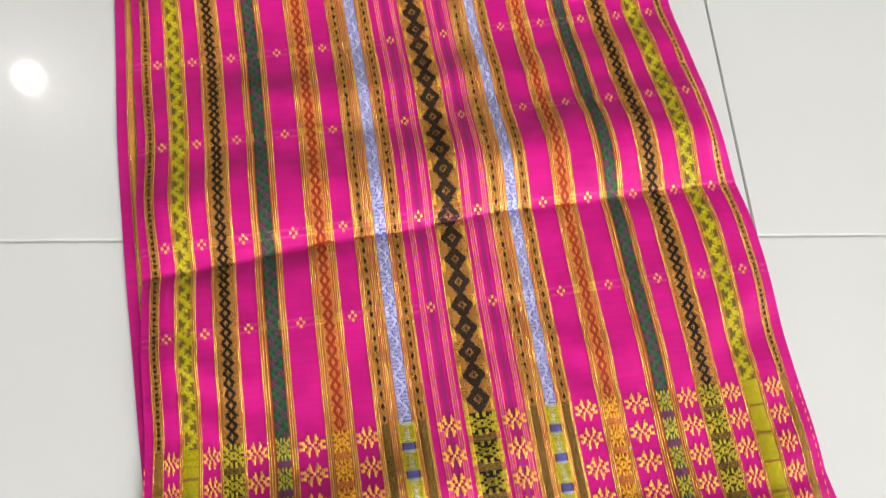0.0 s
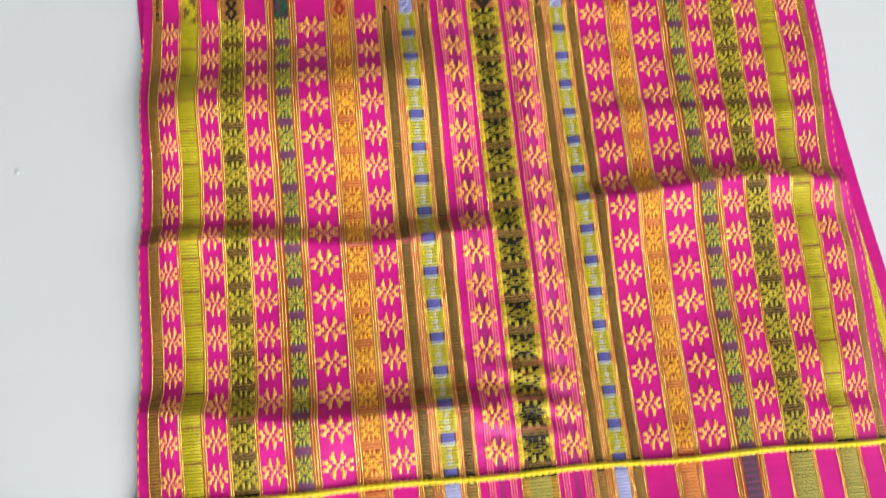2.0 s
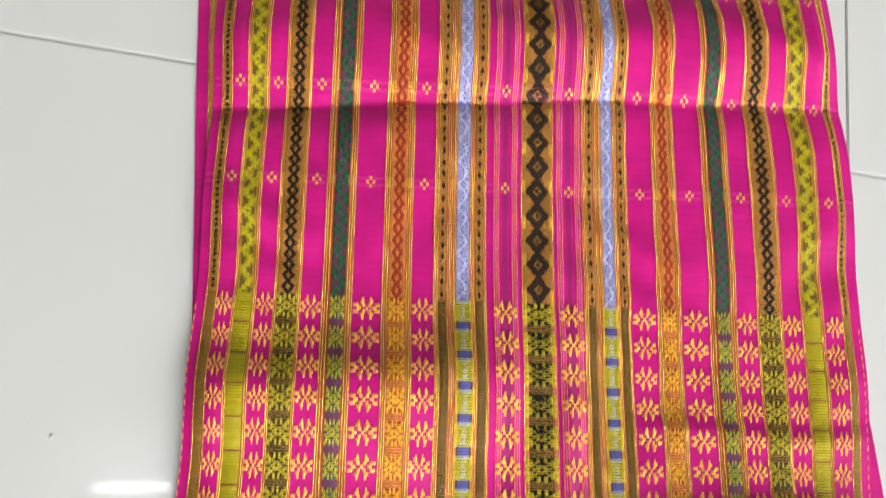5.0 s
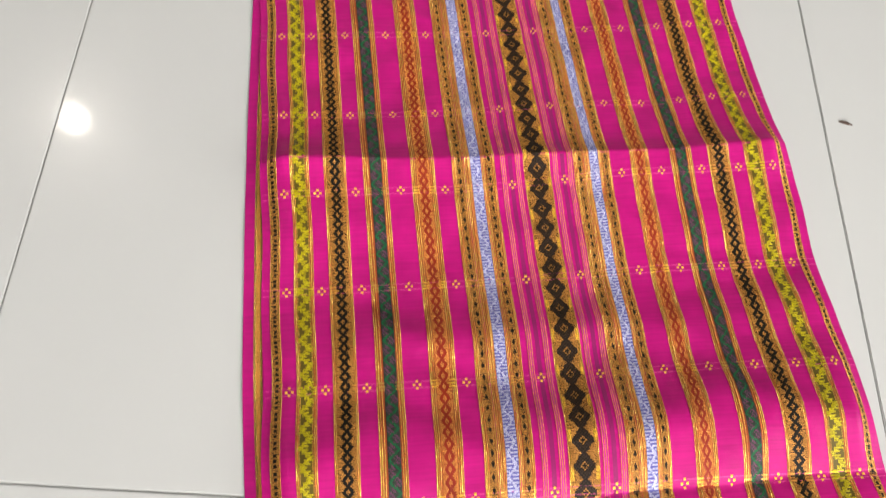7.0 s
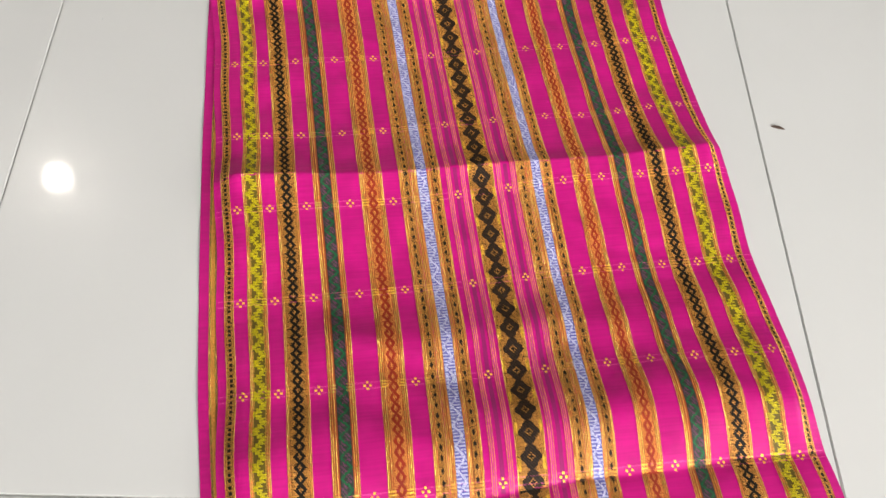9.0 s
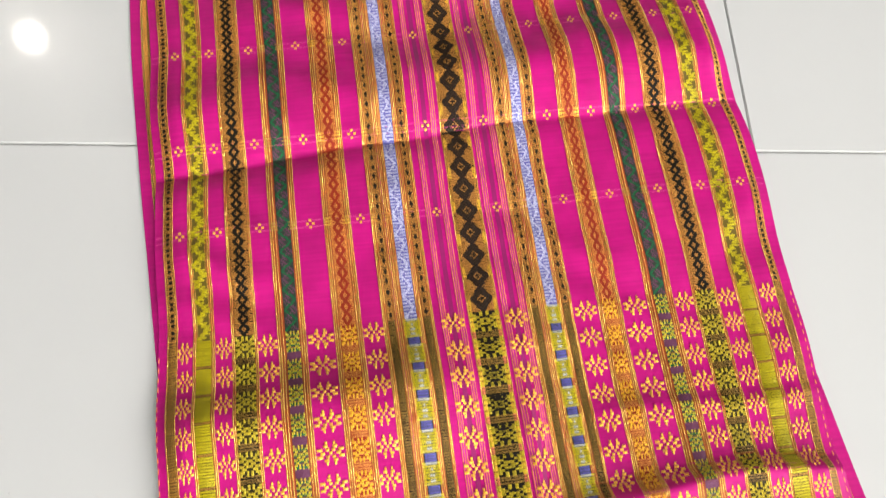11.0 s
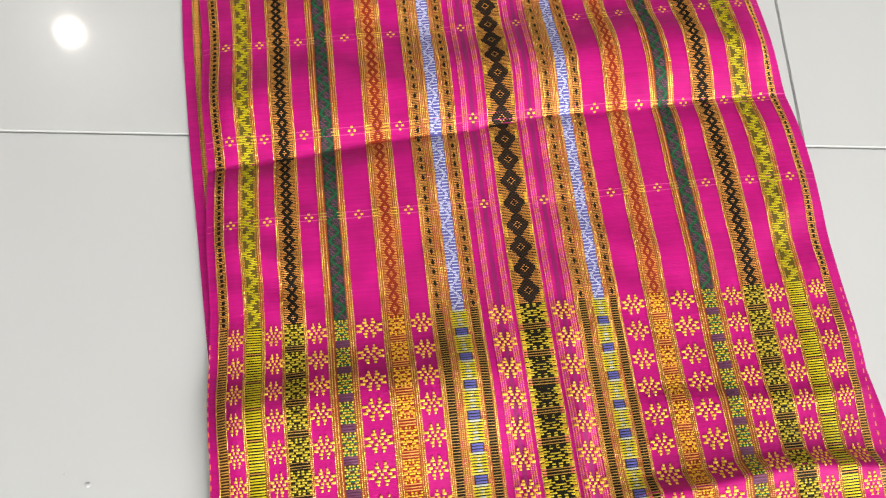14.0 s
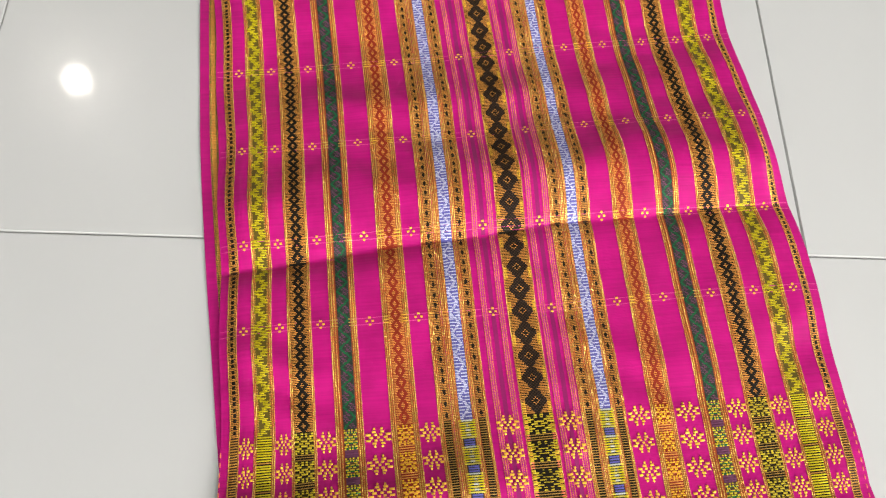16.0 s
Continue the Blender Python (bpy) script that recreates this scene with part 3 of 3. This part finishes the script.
# flowers of the brocade
COLUMNS = ((-0.1829, 0.0084), (-0.1603, 0.0092), (-0.1341, 0.0112), (-0.1023, 0.0146), (-0.0701, 0.0118), (-0.0203, 0.0138), (0.0200, 0.0138),
           (0.0652, 0.0132), (0.0980, 0.0146), (0.1316, 0.0118), (0.1612, 0.0108), (0.1886, 0.0104))
for k in range(15):
    for u, width in COLUMNS:
        t = Threads()
        lift = 0.0006 if abs(u) < 0.03 else 0.00018
        shift = np.random.normal(0, 0.00025, 2)
        for r, line in enumerate(PETALS):
            c = u + shift[0] + 1.06 * width * np.array([x for x, _ in line])
            half = width * np.array([h for _, h in line]) * np.random.uniform(1.0, 1.2)
            w = W_TOP + shift[1] - ROW * 11 * k - 0.0019 * r
            t.floats(c - half, c + half, w - 0.00070, w + 0.00070, "flower", 0.0009, lift)
        t.make("flower_motif", cloth)

# small diamond stars on the plain part, with their carrying threads
for w in STARS:
    t = Threads()
    cuts = np.linspace(EDGE_L + 0.001, EDGE_R - 0.001, 70)
    for s in (-0.0022, 0.0022):
        t.floats(cuts[:-1], cuts[1:], w + s - 0.00022, w + s + 0.00022, "rose", 0.00022, 0.00005)
    # bright floats where the thread crosses the stripes
    for a, b, c in ((-0.178, -0.1656, "lime"), (-0.155, -0.1405, "olive"), (-0.127, -0.112, "gold"), (-0.093, -0.0775, "flower"), (-0.0632, -0.051, "olive"), (-0.0495, -0.0425, "lavender"), (-0.041, -0.0325, "olive"),
                    (0.0285, 0.0375, "olive"), (0.0395, 0.0465, "lavender"), (0.048, 0.0565, "olive"), (0.074, 0.0885, "flower"), (0.108, 0.124, "gold"), (0.139, 0.1545, "olive"), (0.168, 0.182, "lime")):
        for s in (-0.0022, 0.0, 0.0022):
            edge = (b - a) * 0.28
            t.floats([a, b - edge], [a + edge, b], w + s - 0.00034, w + s + 0.00034, c, 0.0005, 0.0004)
    t.make("weft_thread", cloth, "fine raised cross thread")
    for u, _ in COLUMNS:
        t = Threads()
        for du, dw in ((0, 0.0024), (0, -0.0024), (-0.0019, 0), (0.0019, 0)):
            t.floats(u + du - 0.00085, u + du + 0.00085, w + dw - 0.0007, w + dw + 0.0007, "flower", 0.0006, 0.0002)
        t.make("star_motif", cloth)

# stitched edges
for u, gap in ((EDGE_L + 0.0004, 0.006), (EDGE_R - 0.0022, 0.0055)):
    t = Threads()
    ws = np.arange(W_BRAID, -0.1, gap)
    t.floats(u - 0.0004, u + 0.0004, ws, ws + gap * 0.5, "salmon", 0.0004, 0.0001, True)
    t.make("edge_stitch", cloth)

# stripes on the under layer that peep out
for u0, u1, mid in ((-0.1930, -0.1872, "olive"), (0.1850, 0.1925, "lime")):
    t = Threads()
    low = lambda u, w, lift: under(np.asarray(u, float), np.asarray(w, float)) + np.stack([0 * u, 0 * u, 0 * u + lift], -1)
    rows = np.arange(-0.40, W_FAR - 0.01, 0.0014)
    t.ribbon(u0, u1, -0.408, W_FAR - 0.004, "moss", 0.00012, low)
    t.floats(u0 + 0.0016, u1 - 0.0016, rows - ROW * 0.36, rows + ROW * 0.36, mid, 0.0004, 0.00025, fn=low)
    add_cords(t, (u0 + 0.0003, u0 + 0.0013, u1 - 0.0013, u1 - 0.0003), "gold", rows, low)
    t.make("under_stripe", cloth, "gold ladder stripe of the under layer")


# ---- cords, fringe and tassel ----
def tubes(paths, radius, colours, name, parent, label="", sides=5):
    """Round strands along paths (lists of points), in one mesh."""
    verts, faces, index, mats, base = [], [], [], [], 0
    ang = np.linspace(0, 2 * math.pi, sides, endpoint=False)
    for path, c in zip(paths, colours):
        p = np.asarray(path, float)
        d = np.gradient(p, axis=0)
        d /= np.linalg.norm(d, axis=1)[:, None] + 1e-9
        s = np.cross(d, (0, 0, 1.0))
        s /= np.linalg.norm(s, axis=1)[:, None] + 1e-9
        n = np.cross(s, d)
        r = np.full(len(p), radius)
        r[-1] *= 0.3
        ring = p[:, None] + r[:, None, None] * (np.cos(ang)[None, :, None] * s[:, None] + np.sin(ang)[None, :, None] * n[:, None])
        verts.append(ring.reshape(-1, 3))
        i = base + np.arange(len(p) * sides).reshape(len(p), sides)
        j = np.roll(i, -1, 1)
        faces.extend(np.stack([i[:-1], j[:-1], j[1:], i[1:]], -1).reshape(-1, 4).tolist())
        if c not in mats:
            mats.append(c)
        index.extend([mats.index(c)] * ((len(p) - 1) * sides))
        base += len(p) * sides
    return mesh_part(name, np.concatenate(verts).tolist(), faces, [YARN[c] for c in mats], index, parent, label)


# twisted yellow cord sewn across
us = np.linspace(EDGE_L - 0.001, EDGE_R + 0.001, 560)
core = surf(us, W_BRAID + 0.0006 * np.sin(us * 60), 0.0014)
phase = us / 0.0033 * math.pi
strands = []
for k in (0, 1):
    a = phase + k * math.pi
    strands.append(core + np.stack([0 * a, 0.00065 * np.cos(a), 0.0006 * np.sin(a)], -1))
tubes(strands, 0.00082, ["yellow", "yellow"], "braided_cord", cloth, "twisted bright yellow cord", 6)


def soft_path(points, n):
    p = np.asarray(points, float)
    x = np.linspace(0, 1, len(p))
    return np.stack([spline(np.linspace(0, 1, n), x, p[:, k]) for k in range(p.shape[1])], -1)


def bundle(name, points, width, count, radius, colours, label, n=36, flat=0.35, wild=0.0, sway=0.18):
    path = soft_path(points, n)
    d = np.gradient(path, axis=0)
    s = np.cross(d, (0, 0, 1.0))
    s /= np.linalg.norm(s, axis=1)[:, None]
    t = np.linspace(0, 1, n)
    out, cols = [], []
    for k in range(count):
        o, h = np.random.uniform(-0.5, 0.5), np.random.uniform(0, 1)
        drift = o + sway * np.sin(t * np.random.uniform(5, 12) + np.random.uniform(0, 6)) + wild * t**3 * np.random.normal(0, 1)
        q = path + s * (width * drift)[:, None]
        q[:, 2] += width * flat * h * np.sqrt(max(0.0, 1 - 3 * o * o)) + 0.0006
        out.append(q[: np.random.randint(int(n * 0.86), n + 1)])
        cols.append(random.choice(colours))
    return tubes(out, radius, cols, name, cloth, label, 5)


corner = surf(EDGE_L - 0.0006, W_BRAID, 0.0016).reshape(3)
bundle("loose_cord", [tuple(corner), (-0.3705, -0.416, 0.0025), (-0.3725, -0.430, 0.0015), (-0.3715, -0.444, 0.0015), (-0.3665, -0.457, 0.0035), (-0.3622, -0.467, 0.005), (-0.3640, -0.4755, 0.006), (-0.3720, -0.4790, 0.007), (-0.3835, -0.4775, 0.008), (-0.3960, -0.4715, 0.008), (-0.4080, -0.4640, 0.007), (-0.4165, -0.4605, 0.004)], 0.0037, 40, 0.00048, ["yellow"], "loose yellow yarn tail of the cord", 70, flat=0.5, sway=0.1)
bundle("loose_cord", [(-0.3695, -0.4525, 0.0015), (-0.3770, -0.4565, 0.002), (-0.3850, -0.4583, 0.003), (-0.3925, -0.4555, 0.003), (-0.3985, -0.4480, 0.002), (-0.4045, -0.4395, 0.001), (-0.4085, -0.4335, 0.001)], 0.0046, 40, 0.00045, ["yellow", "yellow", "yellow", "lime"], "frayed yellow yarn end", 44, wild=0.2, sway=0.1)
ring = [(-0.406 + 0.004 * math.cos(a), -0.4565 + 0.0036 * math.sin(a), 0.010 + 0.002 * math.sin(a * 2)) for a in np.linspace(0, 11, 20)]
bundle("knot", ring, 0.003, 10, 0.0006, ["yellow"], "small yellow yarn knot", 50)
bundle("loose_cord", [(-0.404, -0.459, 0.009), (-0.399, -0.4625, 0.010), (-0.392, -0.4655, 0.009), (-0.383, -0.4685, 0.007)], 0.003, 14, 0.0004, ["yellow"], "frayed yellow yarn end", 26, wild=0.5)
bundle("loose_cord", [(-0.409, -0.4615, 0.007), (-0.4145, -0.4560, 0.009), (-0.4165, -0.4535, 0.007)], 0.004, 14, 0.00045, ["yellow"], "frayed yellow yarn end", 22, wild=0.3)
bundle("tassel", [(-0.346, -0.479, 0.0005), (-0.360, -0.4775, 0.0015), (-0.3715, -0.4750, 0.002), (-0.386, -0.4735, 0.003), (-0.403, -0.4690, 0.003), (-0.417, -0.4600, 0.003), (-0.427, -0.4500, 0.003), (-0.438, -0.4405, 0.002), (-0.450, -0.4300, 0.001)], 0.0105, 150, 0.00058, ["pink"], "smooth magenta tassel of loose threads", 56, wild=0.03, sway=0.05)
bundle("tassel", [(-0.4125, -0.4555, 0.0075), (-0.419, -0.4490, 0.008), (-0.4235, -0.4420, 0.008), (-0.428, -0.4350, 0.0075), (-0.433, -0.4300, 0.006), (-0.438, -0.4255, 0.003)], 0.0036, 22, 0.00042, ["black", "gold", "olive", "copper", "gold"], "black and gold tassel threads", 40, wild=0.5)
bundle("stray_thread", [(-0.433, -0.428, 0.006), (-0.4345, -0.424, 0.007), (-0.4335, -0.421, 0.003)], 0.003, 4, 0.0002, ["gold"], "fine stray thread", 24, wild=0.8)
bundle("stray_thread", [(-0.4, -0.437, 0.0005), (-0.388, -0.438, 0.001), (-0.374, -0.441, 0.0005)], 0.001, 2, 0.00012, ["mauve"], "fine stray thread", 24)

TUFTS = ((-0.1962, 0.005, "pink"), (-0.1905, 0.006, "black olive"), (-0.183, 0.008, "pink"), (-0.172, 0.011, "lime lime olive gold"), (-0.1603, 0.010, "pink"), (-0.1477, 0.013, "black black lime olive"),
         (-0.134, 0.012, "pink"), (-0.1195, 0.009, "green"), (-0.1265, 0.004, "gold olive copper"), (-0.1125, 0.004, "gold olive copper"), (-0.102, 0.015, "pink"), (-0.0852, 0.010, "rust rust orange"), (-0.0922, 0.004, "gold amber"), (-0.078, 0.004, "gold amber"),
         (-0.070, 0.012, "pink"), (-0.058, 0.009, "olive lime black gold"), (-0.046, 0.008, "lavender"), (-0.036, 0.008, "olive lime gold copper"), (-0.0255, 0.006, "pink salmon gold"), (-0.0195, 0.005, "mauve pink black"), (-0.014, 0.004, "pink salmon gold"),
         (-0.0005, 0.013, "black lime olive moss"), (0.0135, 0.004, "pink salmon gold"), (0.0195, 0.006, "mauve black pink"), (0.025, 0.004, "salmon gold"), (0.0325, 0.008, "olive black lime"), (0.0425, 0.008, "lavender"), (0.053, 0.008, "olive gold lime"),
         (0.065, 0.013, "pink"), (0.0812, 0.010, "rust orange orange amber"), (0.0745, 0.004, "gold salmon"), (0.088, 0.004, "gold salmon"), (0.098, 0.013, "pink"), (0.116, 0.009, "green"), (0.1085, 0.004, "gold olive"), (0.1235, 0.004, "gold olive copper"),
         (0.1315, 0.012, "pink"), (0.1467, 0.013, "black lime olive"), (0.161, 0.010, "pink"), (0.1748, 0.012, "lime olive black"), (0.1885, 0.010, "pink salmon"), (0.1975, 0.006, "black olive gold"), (0.2045, 0.005, "pink plum"))
for u, width, colours in TUFTS:
    metal = any(c in colours for c in ("gold", "olive"))
    count = max(10, int(width * (2600 if metal else 7600)))
    ts = np.linspace(0, 1, 16)
    lean, out, cols = np.random.normal(-0.002, 0.009), [], []
    clumps = [(np.random.uniform(2.5, 6), np.random.uniform(0, 6.3), np.random.normal(0, 0.011), np.random.uniform(0.3, 0.85), np.random.uniform(0, 0.006), np.random.choice(colours.split())) for _ in range(max(2, int(round(width / 0.0035))))]
    for k in range(count):
        o = np.random.uniform(-0.5, 0.5)
        c = min(int((o + 0.5) * len(clumps)), len(clumps) - 1)
        freq, ph, bend, pinch, rise, own = clumps[c]
        mid = (c + 0.5) / len(clumps) - 0.5
        length = np.random.uniform(0.055, 0.072)
        keep = 1 - pinch * smooth(ts * 1.4) * (0.75 + 0.25 * np.cos(ts * 9 + ph))
        uu = u + (mid + (o - mid) * keep) * width + (lean + bend * ts) * ts + 0.0042 * np.sin(ts * freq * 1.6 + ph) * ts + np.random.normal(0, 0.0011) * ts**2
        ww = W_END + 0.0006 - length * ts
        x, v = lay(uu, np.maximum(ww, -0.449))
        v = v + np.minimum(ww + 0.449, 0)
        z = 0.0020 + (rise + np.random.uniform(0, 0.0016)) * np.sin(ts * math.pi) - 0.0012 * ts + np.random.uniform(0, 0.002) * ts
        out.append(place(x, v, z))
        cols.append(own if np.random.rand() < 0.85 else random.choice(colours.split()))
    tubes(out, 0.00042 if metal else 0.0005, cols, "fringe_tuft", cloth, "", 4)

# the under layer's own fringe, below; mostly dark yarns stand in for its shade
for u in np.arange(-0.185, 0.2, 0.016):
    ts, out, cols = np.linspace(0, 1, 12), [], []
    lean = np.random.normal(0.002, 0.012)
    for k in range(46):
        uu = u + np.random.uniform(-0.012, 0.012) + lean * ts + 0.004 * np.sin(ts * np.random.uniform(3, 9) + np.random.uniform(0, 6)) * ts + np.random.normal(0, 0.006) * ts**2
        ww = -0.4205 - np.random.uniform(0.045, 0.07) * ts
        out.append(place(uu - 0.006, ww - 0.02 * uu, 0.0016 + 0.0004 * np.sin(ts * 3 + k) - 0.001 * ts))
        cols.append(random.choice(("pink", "plum", "plum", "black", "black", "brown", "moss")))
    tubes(out, 0.00045, cols, "fringe_tuft", cloth, "", 4)

# ---- small things on the floor ----
bm = bmesh.new()
prof = ((-0.006, 0.0), (-0.003, 0.0021), (0.001, 0.0016), (0.0065, -0.0004), (0.001, -0.0013), (-0.0045, -0.0011))
ring_low = [bm.verts.new((x, y, 0.0002)) for x, y in prof]
ring_top = [bm.verts.new((x * 0.9, y * 0.8, 0.0012 + 0.0006 * math.sin(x * 500))) for x, y in prof]
bm.faces.new(ring_top)
bm.faces.new(ring_low[::-1])
for i in range(6):
    bm.faces.new((ring_low[i], ring_low[(i + 1) % 6], ring_top[(i + 1) % 6], ring_top[i]))
scrap = part("leaf_scrap", bm, SCRAP)
scrap.matrix_world = pose(0.019, 0.328, 0, 0, 0, -14)
tagged(scrap, "tiny dry brown leaf scrap on the tiles", "debris")


def crumb(x, y, r):
    b = bmesh.new()
    bmesh.ops.create_icosphere(b, subdivisions=2, radius=r)
    for v in b.verts:
        v.co.z = max(v.co.z, -r * 0.2) * 0.25 + r * 0.05
        v.co.x *= 1 + 0.3 * math.sin(v.co.y * 900)
    c = part("dust_crumb", b, GREYDOT)
    c.location = (x, y, 0)
    tagged(c, "tiny grey dust crumb lying on tiles", "debris", group="dust crumbs")


for x, y, r in ((-0.456, -0.231, 0.0015), (-0.563, 0.41, 0.0009), (-0.47, -0.225, 0.0006)):
    crumb(x, y, r)

# ---- floor tiles ----
tile_bm = box_bm(-0.29945, 0.29945, -0.29945, 0.29945, -0.012, 0, 0.0007)
first = part("tile", tile_bm, TILE, floor)
for i in range(-6, 5):
    for j in range(-5, 6):
        ob = first if (i, j) == (-6, -5) else new("tile", first.data)
        ob.parent = floor
        ob.location = (i * 0.6 + 0.3, j * 0.6 + 0.3, np.random.uniform(-0.0002, 0))
